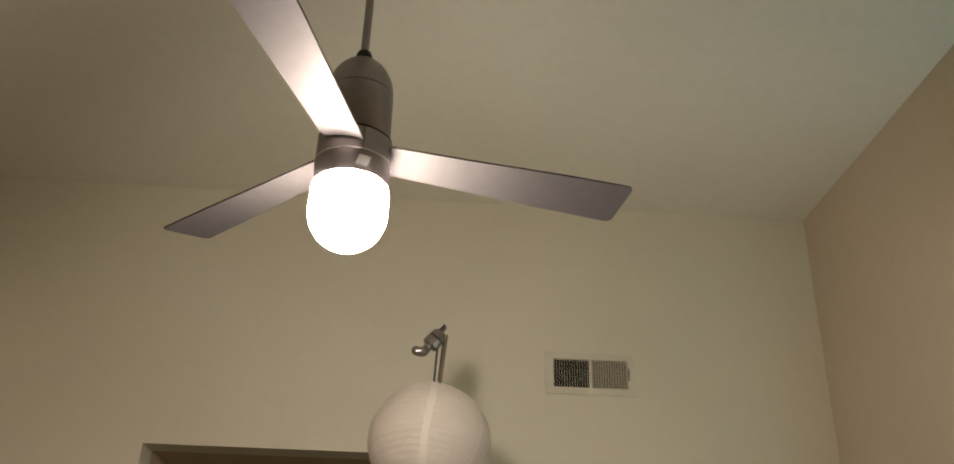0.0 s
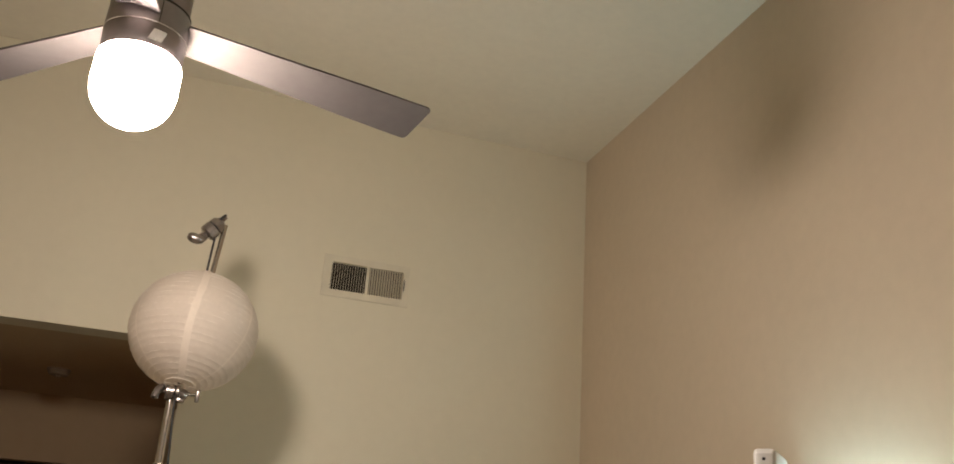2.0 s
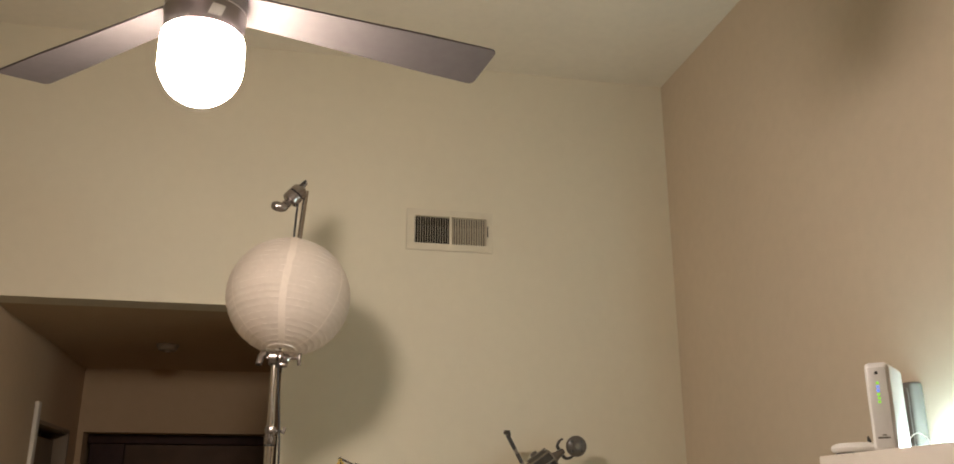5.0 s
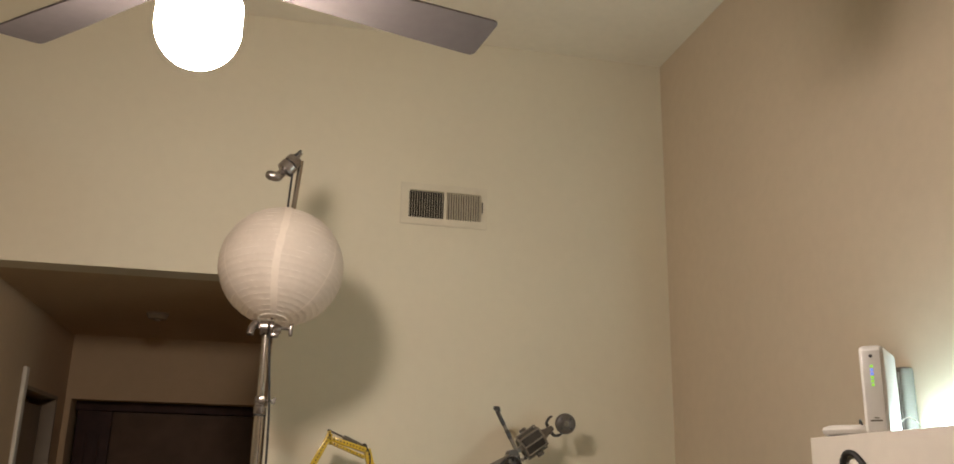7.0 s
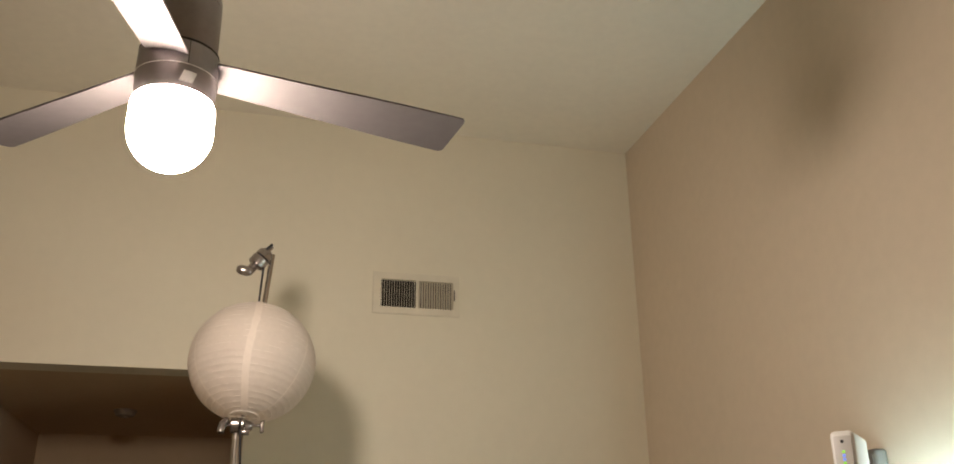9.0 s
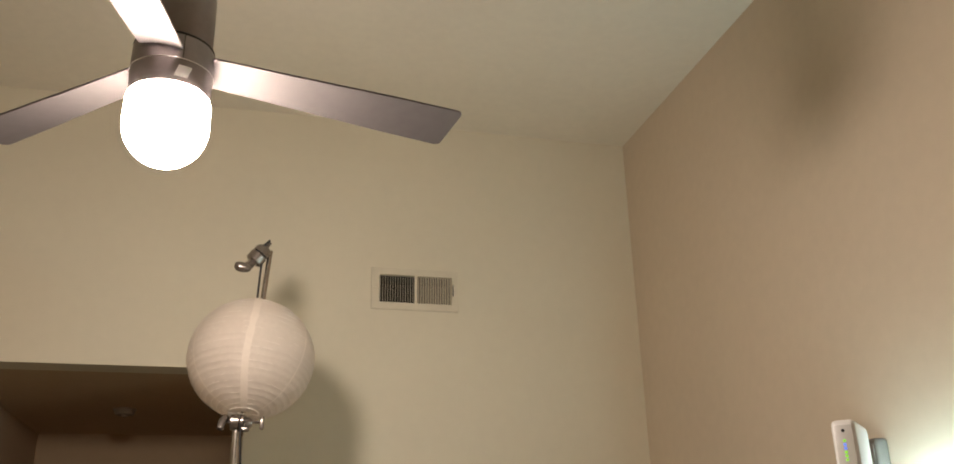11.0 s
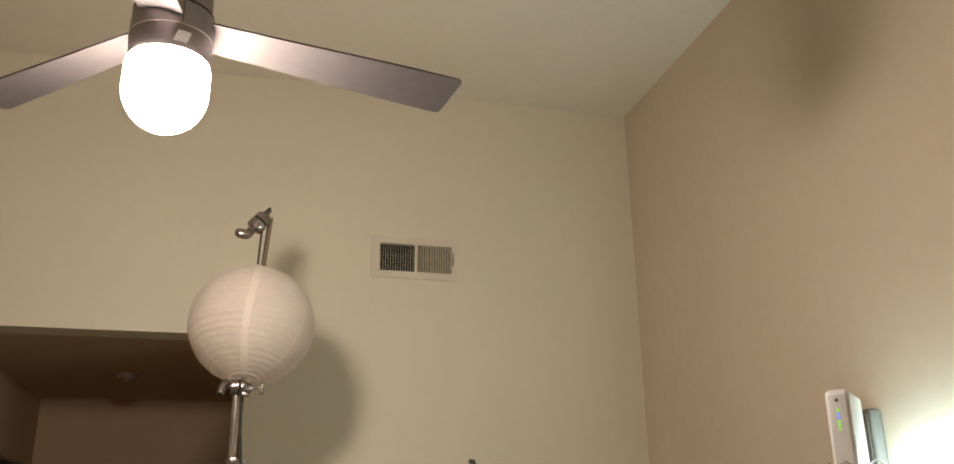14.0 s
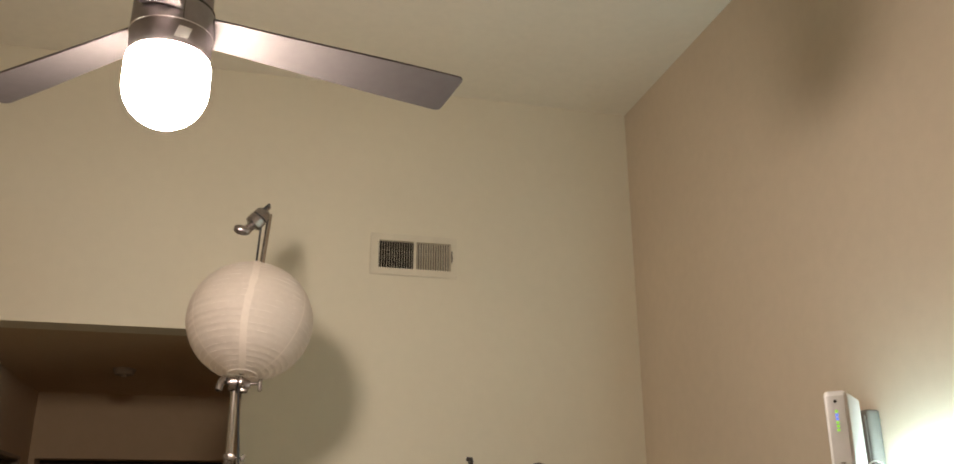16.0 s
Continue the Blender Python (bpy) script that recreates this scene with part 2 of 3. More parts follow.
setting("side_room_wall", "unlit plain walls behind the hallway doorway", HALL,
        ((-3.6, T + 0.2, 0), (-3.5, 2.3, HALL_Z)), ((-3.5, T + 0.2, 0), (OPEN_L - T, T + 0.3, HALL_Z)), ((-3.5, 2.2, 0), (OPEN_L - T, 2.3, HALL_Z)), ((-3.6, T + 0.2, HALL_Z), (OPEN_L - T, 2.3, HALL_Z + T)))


def doorway():
    """Painted casing, jamb and the open leaf of the hallway door."""
    door = thing("door_1", (OPEN_L, DOOR_A, 0), "painted hallway door standing ajar in its frame", "door")
    door["kind"] = "structure"
    part("casing", box((0.0, -0.052, 0), (0.016, -0.004, DOOR_Z + 0.065), 0.004), TRIM, door, "pale painted door casing")
    part("jamb", box((-T, 0.0, 0), (0.004, 0.018, DOOR_Z), 0.001), TRIM, door)
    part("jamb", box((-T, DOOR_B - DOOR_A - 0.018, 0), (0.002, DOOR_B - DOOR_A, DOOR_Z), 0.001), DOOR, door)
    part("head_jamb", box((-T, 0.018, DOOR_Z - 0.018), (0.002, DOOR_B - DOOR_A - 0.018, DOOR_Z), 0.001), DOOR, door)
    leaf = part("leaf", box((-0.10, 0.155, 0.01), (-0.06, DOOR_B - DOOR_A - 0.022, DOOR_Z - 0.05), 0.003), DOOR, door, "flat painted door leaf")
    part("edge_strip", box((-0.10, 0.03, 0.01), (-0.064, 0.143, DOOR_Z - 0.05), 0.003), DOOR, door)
    for z in (1.80, 1.0, 0.25):
        hinge = tube([(-0.058, 0.149, z), (-0.058, 0.149, z + 0.09)], 0.007, 10)
        part("hinge", hinge, BRASS, leaf, "dull metal hinge")
    return door


doorway()


def closet_doors():
    """Dark sliding closet doors set back in the end wall's opening."""
    w = OPEN_R - CLOSET_L
    closet = thing("closet_door", (CLOSET_L, HALL_BACK + T, 0), "dark stained sliding closet doors under a shadowed track", "door")
    part("track", box((0, 0.01, CLOSET_Z - 0.045), (w, 0.09, CLOSET_Z + 0.06), 0.002), MAROON, closet, "dark track board")
    front = part("door_panel", box((0.015, 0.0, 0.02), (0.18, 0.035, CLOSET_Z - 0.048), 0.003), MAROON, closet, "dark reddish wooden door")
    for x in (0.06, 0.125):
        part("moulding", box((x, -0.012, 0.05), (x + 0.012, 0.0, CLOSET_Z - 0.16), 0.003), MAROON, front)
    part("door_panel", box((0.14, 0.045, 0.02), (w, 0.08, CLOSET_Z - 0.048), 0.003), CLOSET, closet, "plain brown door panel")
    return closet


closet_doors()


def smoke_detector():
    det = thing("smoke_detector", (-1.995, 0.884, HALL_Z), "round smoke detector toned dark for the hallway ceiling's shade", "smoke detector")
    part("base_plate", lathe([(0, 0), (0.047, 0), (0.047, -0.008), (0.0, -0.008)]), DETECTOR, det)
    part("cover", lathe([(0, -0.008), (0.042, -0.008), (0.043, -0.014), (0.038, -0.024), (0.024, -0.028), (0, -0.028)]), DETECTOR, det)
    part("sensor_cap", lathe([(0, -0.028), (0.012, -0.028), (0.010, -0.033), (0, -0.033)], 24), DETECTOR, det)


smoke_detector()


# ---- ceiling fan ----
FAN = (-1.650, -1.750)


def blade_mesh():
    """One flat blade along +x, widening to a square tip with round corners."""
    root, tip, r = 0.060, 0.541, 0.012
    outline = [(root, -0.039), (0.20, -0.0435), (0.40, -0.053), (tip - r, -0.0570)]
    outline += [(tip - r + r * math.sin(a), -0.0570 + r - r * math.cos(a)) for a in (radians(v) for v in (30, 60, 90))]
    outline += [(tip - r + r * math.cos(a), 0.0570 - r + r * math.sin(a)) for a in (radians(v) for v in (0, 30, 60, 90))]
    outline += [(0.40, 0.053), (0.20, 0.0435), (root, 0.038)]
    bm = bmesh.new()
    half = 0.0022
    top = [bm.verts.new((x, y, half)) for x, y in outline]
    low = [bm.verts.new((x, y, -half)) for x, y in outline]
    bm.faces.new(top)
    bm.faces.new(low[::-1])
    for n in range(len(outline)):
        m = (n + 1) % len(outline)
        bm.faces.new((low[n], low[m], top[m], top[n]))
    edges = [e for e in bm.edges if abs(e.verts[0].co.z - e.verts[1].co.z) < 1e-6]
    bmesh.ops.bevel(bm, geom=edges, offset=0.0009, segments=1, affect="EDGES")
    return bm


def ceiling_fan():
    fan = thing("ceiling_fan", (*FAN, CEILING_Z), "satin nickel three-blade ceiling fan with lit opal globe", "ceiling fan")
    drop = lambda z: z - CEILING_Z
    solid = lambda rows: lathe([(r, drop(z)) for r, z in rows], 64)
    part("canopy", solid([(0, 3.457), (0.065, 3.457), (0.065, 3.43), (0.052, 3.395), (0.028, 3.378), (0, 3.378)]), NICKEL, fan)
    part("downrod", tube([(0, 0, drop(3.385)), (0, 0, drop(2.80))], 0.0080, 20), NICKEL, fan)
    part("coupler", solid([(0, 2.828), (0.0130, 2.828), (0.0155, 2.820), (0.0155, 2.800), (0, 2.800)]), DARK_RING, fan, "dark rod coupler")
    dome = [(0.0, 2.812), (0.016, 2.810)] + [(0.0628 * math.sin(a), 2.728 + 0.081 * math.cos(a)) for a in (radians(18 + 72 * k / 12) for k in range(13))]
    part("motor_dome", solid([*dome, (0.0628, 2.7265), (0.0, 2.7265)]), NICKEL, fan)
    part("seam", solid([(0.0, 2.7265), (0.0615, 2.7265), (0.0615, 2.7248), (0, 2.7248)]), DARK_RING, fan)
    part("motor_body", solid([(0, 2.7248), (0.0630, 2.7248), (0.0636, 2.630), (0.0618, 2.6265), (0, 2.6265)]), NICKEL, fan)
    part("seam", solid([(0, 2.6265), (0.0640, 2.6265), (0.0678, 2.6235), (0.0678, 2.6195), (0, 2.6195)]), DARK_RING, fan, "black gap ring")
    hub = part("blade_hub", solid([(0, 2.6195), (0.0674, 2.6195), (0.0677, 2.6187), (0.0686, 2.5736), (0, 2.5736)]), NICKEL, fan)
    for a in (-71, 49, 169):
        groove = box((0.066, -0.0005, drop(2.5745)), (0.0690, 0.0005, drop(2.6205)))
        groove.transform(pose(0, 0, 0, 0, 0, a))
        part("joint", groove, DARK_RING, hub, "dark hairline joint", smooth=False)
    part("trim_ring", solid([(0.060, 2.5736), (0.0690, 2.5736), (0.0697, 2.5732), (0.0697, 2.5724), (0.0692, 2.5720), (0.060, 2.5720)]), POLISHED, fan, "thin polished bright ring")
    part("light_collar", solid([(0, 2.5720), (0.0688, 2.5720), (0.0672, 2.5360), (0.065, 2.5300), (0, 2.5300)]), NICKEL, fan)
    globe = [(0, 2.532), (0.062, 2.532), (0.0680, 2.526), (0.0700, 2.516)]
    globe += [(0.0702 * math.cos(a), 2.478 - 0.074 * math.sin(a)) for a in (radians(90 * k / 12) for k in range(12))] + [(0, 2.404)]
    part("globe", lathe([(r, drop(z)) for r, z in globe], 48), GLOBE, fan, "glowing white opal glass globe")
    # slanted white patch on the collar with four short grey bars
    collar_patch = bmesh.new()
    rows = []
    for k in range(7):
        t = k / 6
        z, shift = 2.5385 + 0.0210 * t, 5.5 * t
        rows.append([collar_patch.verts.new(((0.0678 + 0.0016 * t) * math.cos(radians(v + shift)), (0.0678 + 0.0016 * t) * math.sin(radians(v + shift)), drop(z))) for v in (-81 + 19 * n / 8 for n in range(9))])
    for low, high in zip(rows, rows[1:]):
        for k in range(8):
            collar_patch.faces.new((low[k], low[k + 1], high[k + 1], high[k]))
    collar_patch = part("collar_patch", collar_patch, PLASTIC, fan, "small white patch on the light collar")
    for v in (-79.5, -74.5, -69.5, -64.5):
        bar = bmesh.new()
        bar.faces.new([bar.verts.new((0.0684 * math.cos(radians(n)), 0.0684 * math.sin(radians(n)), drop(z))) for n, z in ((v, 2.5383), (v + 1.8, 2.5383), (v + 2.3, 2.5415), (v + 0.5, 2.5415))])
        part("patch_bar", bar, PANEL, collar_patch, smooth=False)
    for a in (14.6, 136.4, 256.0):
        blade = part("blade", blade_mesh(), BLADE, fan, "flat silver blade", smooth=False)
        blade.matrix_local = pose(0, 0, drop(2.598), 0, 0, a) @ pose(0, 0, 0, -10.3, 0, 0)
        slot = part("blade_slot", box((0.050, -0.036, -0.0040), (0.0685, 0.036, 0.0040), 0.002), DARK_RING, fan)
        slot.matrix_local = blade.matrix_local.copy()
        lip = part("slot_lip", box((0.060, -0.036, -0.0055), (0.0700, 0.036, -0.0041), 0.0005), POLISHED, fan, "bright edge under the blade root")
        lip.matrix_local = blade.matrix_local.copy()
    return fan


ceiling_fan()


# ---- paper lantern on its stand ----
STAND = (-1.511, -0.690)
LANTERN = (-1.484, -0.690, 2.322)


def light_stand():
    """A chrome three-leg studio stand with two risers, a grip head and an upright arm with a second head."""
    st = thing("light_stand", (*STAND, 0), "chrome studio stand with grip heads carrying a paper lantern", "light stand")
    for n, a in enumerate((30, 150, 270)):
        c, s = math.cos(radians(a)), math.sin(radians(a))
        h = 0.30 + 0.05 * n
        leg = tube(smooth_line([(0.03 * c, 0.03 * s, h), (0.16 * c, 0.16 * s, h), (0.24 * c, 0.24 * s, h - 0.08), (0.28 * c, 0.28 * s, 0.10), (0.36 * c, 0.36 * s, 0.015), (0.48 * c, 0.48 * s, 0.013)]), 0.0125, 12)
        part("leg", leg, CHROME, st)
    part("column", tube([(0, 0, 0.12), (0, 0, 1.20)], 0.0175, 24), CHROME, st)
    part("riser", tube([(0, 0, 1.20), (0, 0, 1.940)], 0.0125, 24), CHROME, st)
    part("riser", tube([(0, 0, 1.940), (0, 0, 2.145)], 0.0100, 24), CHROME, st)
    for z, r in ((1.20, 0.021), (1.945, 0.0160)):
        collar = part("collar", lathe([(0, z - 0.026), (r - 0.002, z - 0.026), (r, z - 0.023), (r, z - 0.006), (r - 0.003, z - 0.004), (r - 0.003, z + 0.004), (r - 0.001, z + 0.006), (r - 0.001, z + 0.018), (r - 0.003, z + 0.020), (0, z + 0.020)], 32), CAST, st)
        knob = tube([(0.010, 0, z + 0.010), (0.036, 0, z + 0.010)], 0.0030, 12)
        tube([(0.034, -0.008, z + 0.010), (0.034, 0.008, z + 0.010)], 0.0045, 12, bm=knob)
        tube([(0.032, 0, z + 0.002), (0.038, 0, z + 0.018)], 0.0048, 12, bm=knob)
        part("knob", knob, CAST, collar)
        part("clamp_lug", box((-0.004, -r - 0.006, z + 0.001), (0.014, -r + 0.006, z + 0.018), 0.002), CAST, collar)
        part("band", lathe([(0, z - 0.031), (r - 0.001, z - 0.031), (r - 0.001, z - 0.027), (0, z - 0.027)], 32), BLACK, collar)
    # lower grip head: round plates on a cross axle, a lever on one side and a wing knob on the other
    z = 2.150
    head = part("grip_head", tube([(-0.017, -0.004, z), (-0.015, -0.004, z), (0.004, -0.004, z), (0.006, -0.004, z)], [0.019, 0.0225, 0.0225, 0.019], 28), CAST, st, "cast metal grip head")
    part("plate", tube([(0.008, -0.004, z), (0.010, -0.004, z), (0.017, -0.004, z), (0.019, -0.004, z)], [0.018, 0.021, 0.021, 0.018], 28), CAST, head)
    part("plate", tube([(0.021, -0.004, z - 0.003), (0.032, -0.004, z - 0.003), (0.040, -0.004, z - 0.003)], [0.018, 0.016, 0.010], 24), CAST, head)
    part("axle", tube([(-0.034, -0.004, z), (0.062, -0.004, z)], 0.0042, 12), CAST, head)
    part("lever_boss", tube([(-0.024, -0.004, z + 0.004), (-0.030, -0.006, z + 0.006), (-0.037, -0.008, z + 0.005)], [0.010, 0.0150, 0.011], 16), CAST, head)
    lever = tube(smooth_line([(-0.030, -0.008, z + 0.006), (-0.036, -0.016, z + 0.000), (-0.040, -0.022, z - 0.016), (-0.041, -0.024, z - 0.024)]), [0.011] + [0.0098] * 23 + [0.006], 12)
    part("lever", lever, CAST, head)
    part("wing_knob", box((0.060, -0.012, z - 0.020), (0.071, 0.004, z + 0.022), 0.004), CAST, head)
    part("clamp_block", box((0.010, -0.016, z - 0.026), (0.034, 0.008, z - 0.013), 0.004), CAST, head)
    # upright arm through the lantern and its upper head
    arm = part("arm", tube([(0.010, 0.004, 2.130), (0.046, 0.004, 2.490), (0.058, 0.004, 2.640)], 0.0074, 18), CHROME, st, "thin chrome arm")
    top = Vector((0.0245, -0.010, 2.617))
    axis = Vector((0.60, 0.0, 0.80)).normalized()
    part("grip_head", tube([top - axis * 0.022, top - axis * 0.019, top + axis * 0.004, top + axis * 0.006], [0.021, 0.0250, 0.0250, 0.022], 28), CAST, arm, "cast metal grip head")
    piece = tube([top + axis * 0.008, top + axis * 0.010, top + axis * 0.026, top + axis * 0.036], [0.021, 0.0240, 0.0225, 0.013], 24)
    part("plate", piece, CAST, arm)
    part("axle_nut", tube([top + axis * 0.034, top + axis * 0.054], [0.0070, 0.0050], 6), CAST, arm)
    handle = tube(smooth_line([top - axis * 0.018, top - axis * 0.030 + Vector((-0.003, -0.005, -0.004)), top + Vector((-0.032, -0.014, -0.040)), top + Vector((-0.062, -0.016, -0.035))]), [0.009] * 6 + [0.0130] * 8 + [0.0140] * 8 + [0.0120, 0.0105, 0.006], 16)
    part("lever", handle, CAST, arm)
    part("jaw", beam(top + Vector((-0.004, -0.020, 0.006)), top + Vector((0.031, -0.010, 0.047)), 0.007, 0.006, 0.002), BLACK, arm, "black clamp jaw")
    return st


light_stand()


def paper_lantern():
    R, Z = 0.171, 0.164
    lan = thing("paper_lantern", LANTERN, "round white rice paper lantern with wire ribs, unlit", "paper lantern")
    lan.matrix_world = Matrix.Translation(LANTERN) @ pose(0, 0, 0, -14, 4, 0)
    ribs = 25
    low, high = radians(-84), radians(71)
    levels = [low + (high - low) * n / ribs for n in range(ribs + 1)]
    prof = []
    rng = random.Random(5)
    for a, b in zip(levels, levels[1:]):
        deep = 0.3 + 1.2 * rng.random()
        for k in range(5):
            t = k / 5
            p = a + (b - a) * t
            sag = 1 - 0.0060 * math.sin(math.pi * t) * deep
            prof.append((R * math.cos(p) * sag, Z * math.sin(p) * sag))
    prof.append((R * math.cos(high), Z * math.sin(high)))
    bm = lathe(prof, 96)
    for v in bm.verts:
        d = v.co.normalized()
        v.co *= 1 + 0.008 * noise.noise(d * 5) + 0.004 * noise.noise(d * 19)
    shade = part("paper_shade", bm, PAPER, lan, "off-white translucent ribbed paper")
    for p in levels[1:-1]:
        part("wire_rib", ring(R * math.cos(p) * 0.997, 0.0005, Z * math.sin(p), segments=64, sides=6), WIRE, shade)
    part("bottom_hoop", ring(0.040, 0.0013, -Z * 0.985, segments=56), WIRE, shade, "shiny wire hoop")
    part("top_hoop", ring(R * math.cos(high), 0.0020, Z * math.sin(high), segments=56), WIRE, shade)
    bar = tube([(-0.040, 0, -Z * 0.99), (0.040, 0, -Z * 0.99)], 0.0015, 8)
    part("cross_wire", bar, WIRE, shade)
    # glued overlaps of the paper gores
    for turn, wide in ((-93, 0.0185), (-38, 0.005), (-150, 0.004), (85, 0.010)):
        bm = bmesh.new()
        rows = []
        for k in range(121):
            p = low + (high - low) * k / 120
            wide_here = wide * (1 + 0.25 * noise.noise(Vector((turn, p * 6, 0))))
            r, z = R * math.cos(p) + 0.0022, Z * math.sin(p) * 1.012
            mid = radians(turn) + 0.03 * math.sin(3 * p)
            half = wide_here / 2 / max(r, 0.05)
            rows.append([bm.verts.new((r * math.cos(mid + s * half), r * math.sin(mid + s * half), z)) for s in (-1, 0, 1)])
        for a, b in zip(rows, rows[1:]):
            for k in range(2):
                bm.faces.new((a[k], a[k + 1], b[k + 1], b[k]))
        part("paper_seam", bm, PAPER_SEAM, shade, "doubled paper seam")
    return lan


paper_lantern()


def lantern_cord():
    line = [(-1.460, -0.702, 2.640), (-1.474, -0.706, 2.60), (-1.480, -0.702, 2.50), (-1.488, -0.690, 2.36), (-1.498, -0.695, 2.18), (-1.500, -0.712, 2.11), (-1.488, -0.712, 1.96), (-1.483, -0.712, 1.80), (-1.478, -0.712, 1.2), (-1.470, -0.71, 0.3), (-1.44, -0.75, 0.012), (-1.2, -0.80, 0.008)]
    cord = finish("power_cord", tube(smooth_line(line, 10), 0.0030, 8), BLACK, smooth=True)
    tagged(cord, "thin black power cord running down the stand", "cord")


lantern_cord()


# ---- air register ----
def wall_register():
    """A stamped two-way register: a face frame, two banks of upright louvres over a dark duct, a lever."""
    x0, x1, z0, z1 = -1.067, -0.739, 2.683, 2.840
    mid = (GX0 + GX1) / 2
    reg = thing("wall_register", (x0, 0, z0), "painted metal wall air register with upright louvres", "air vent")
    local = lambda x, y, z: (x - x0, y, z - z0)
    bm = bmesh.new()
    for lo, hi in (((x0, z0), (GX0 + 0.001, z1)), ((GX1 - 0.001, z0), (x1, z1)), ((GX0 + 0.001, z0), (GX1 - 0.001, GZ0 + 0.001)), ((GX0 + 0.001, GZ1 - 0.001), (GX1 - 0.001, z1)), ((mid - 0.0055, GZ0 + 0.001), (mid + 0.0055, GZ1 - 0.001))):
        box(local(lo[0], -0.006, lo[1]), local(hi[0], -0.001, hi[1]), bm=bm)
    part("face_frame", bm, REGISTER, reg, smooth=False)
    for lo, hi in (((x0 - 0.003, z0 - 0.003), (x1 + 0.003, z0)), ((x0 - 0.003, z1), (x1 + 0.003, z1 + 0.003)), ((x0 - 0.003, z0), (x0, z1)), ((x1, z0), (x1 + 0.003, z1))):
        part("rim", box(local(lo[0], -0.0045, lo[1]), local(hi[0], -0.0005, hi[1]), 0.001), REGISTER, reg)
    duct = bmesh.new()
    e = 0.002
    box(local(GX0 + e, 0.110, GZ0 + e), local(GX1 - e, 0.112, GZ1 - e), bm=duct)
    box(local(GX0 + 0.0005, 0.012, GZ0 + e), local(GX0 + e, 0.110, GZ1 - e), bm=duct)
    box(local(GX1 - e, 0.012, GZ0 + e), local(GX1 - 0.0005, 0.110, GZ1 - e), bm=duct)
    box(local(GX0 + e, 0.012, GZ0 + 0.0005), local(GX1 - e, 0.110, GZ0 + e), bm=duct)
    box(local(GX0 + e, 0.012, GZ1 - e), local(GX1 - e, 0.110, GZ1 - 0.0005), bm=duct)
    part("duct_box", duct, DUCT, reg, "black duct opening", smooth=False)
    for a, b, lean in ((GX0, mid - 0.0055, -9), (mid + 0.0055, GX1, 14)):
        count = 14
        step = (b - a) / count
        for n in range(count):
            s = part("louvre", box((-0.0007, -0.0065, 0), (0.0007, 0.0065, GZ1 - GZ0 - 0.002)), REGISTER, reg, smooth=False)
            s.location = local(a + step * (n + 0.5), 0.003, GZ0 + 0.001)
            s.rotation_euler = (0, 0, radians(lean))
    part("lever", box(local(GX1 + 0.002, -0.013, 2.742), local(GX1 + 0.0045, -0.006, 2.786), 0.001), DUCT, reg, "dark damper lever")
    for x in (x0 + 0.012, x1 - 0.010):
        screw = lathe([(0, 0), (0.0035, 0), (0.0035, 0.0012), (0.002, 0.0022), (0, 0.0022)], 16)
        s = part("screw", screw, REGISTER, reg)
        s.matrix_local = pose(*local(x, -0.006, 2.762), 90, 0, 0)
    return reg


wall_register()


# ---- white cabinet with network gear ----
CAB_X, CAB_FAR, CAB_Z = -0.468, -1.594, 1.851


def tall_cabinet():
    cab = thing("tall_cabinet", (CAB_X, CAB_FAR, 0), "tall white laminate cabinet standing close to the wall", "cabinet", turn=-4)
    part("body", box((0.020, -0.90, 0), (0.352, 0, CAB_Z), 0.002), CABINET, cab)
    part("door", box((0.0, -0.90, 0.06), (0.018, -0.452, CAB_Z), 0.002), CABINET, cab)
    part("door", box((0.0, -0.448, 0.06), (0.018, 0.0, CAB_Z), 0.002), CABINET, cab)
    return cab


tall_cabinet()


def modem():
    m = thing("cable_modem", (-0.4455, -1.7655, CAB_Z), "upright white cable modem with lit status lights", "modem", turn=-46)
    h, w, d = 0.156, 0.042, 0.138
    body = part("body", box((-w / 2, 0, 0), (w / 2, d, h), 0.0095, 4), PLASTIC, m, "white plastic case")
    part("front_panel", box((-w / 2 + 0.006, -0.0015, 0.006), (w / 2 - 0.005, 0.004, h - 0.010), 0.001), PANEL, m, "pale grey front panel")
    power = lathe([(0, 0), (0.0030, 0), (0.0030, 0.001), (0, 0.001)], 20)
    button = part("power_button", power, BLACK, m, "dark round button")
    button.matrix_local = pose(0.0, -0.0015, h - 0.020, 90, 0, 0)
    for n, mat in enumerate((GREEN_LED, BLUE_LED, BLUE_LED, GREEN_LED, GREEN_LED, GREEN_LED)):
        z = h - 0.038 - 0.0066 * n
        part("status_light", box((-0.0024, -0.0024, z - 0.0021), (0.0024, -0.001, z + 0.0021), 0.0006), mat, m, "lit status light")
    part("maker_mark", box((-0.010, -0.0022, 0.0215), (0.010, -0.001, 0.0245)), TOY_GREY, m, "plain grey mark", smooth=False)
    part("maker_mark", box((-0.003, -0.0022, 0.0265), (0.005, -0.001, 0.0285)), TOY_GREY, m, "plain grey mark", smooth=False)
    part("foot", box((-w / 2 + 0.006, 0.012, -0.0005), (w / 2 - 0.006, d - 0.012, 0.001)), BLACK, m)
    return m


modem()


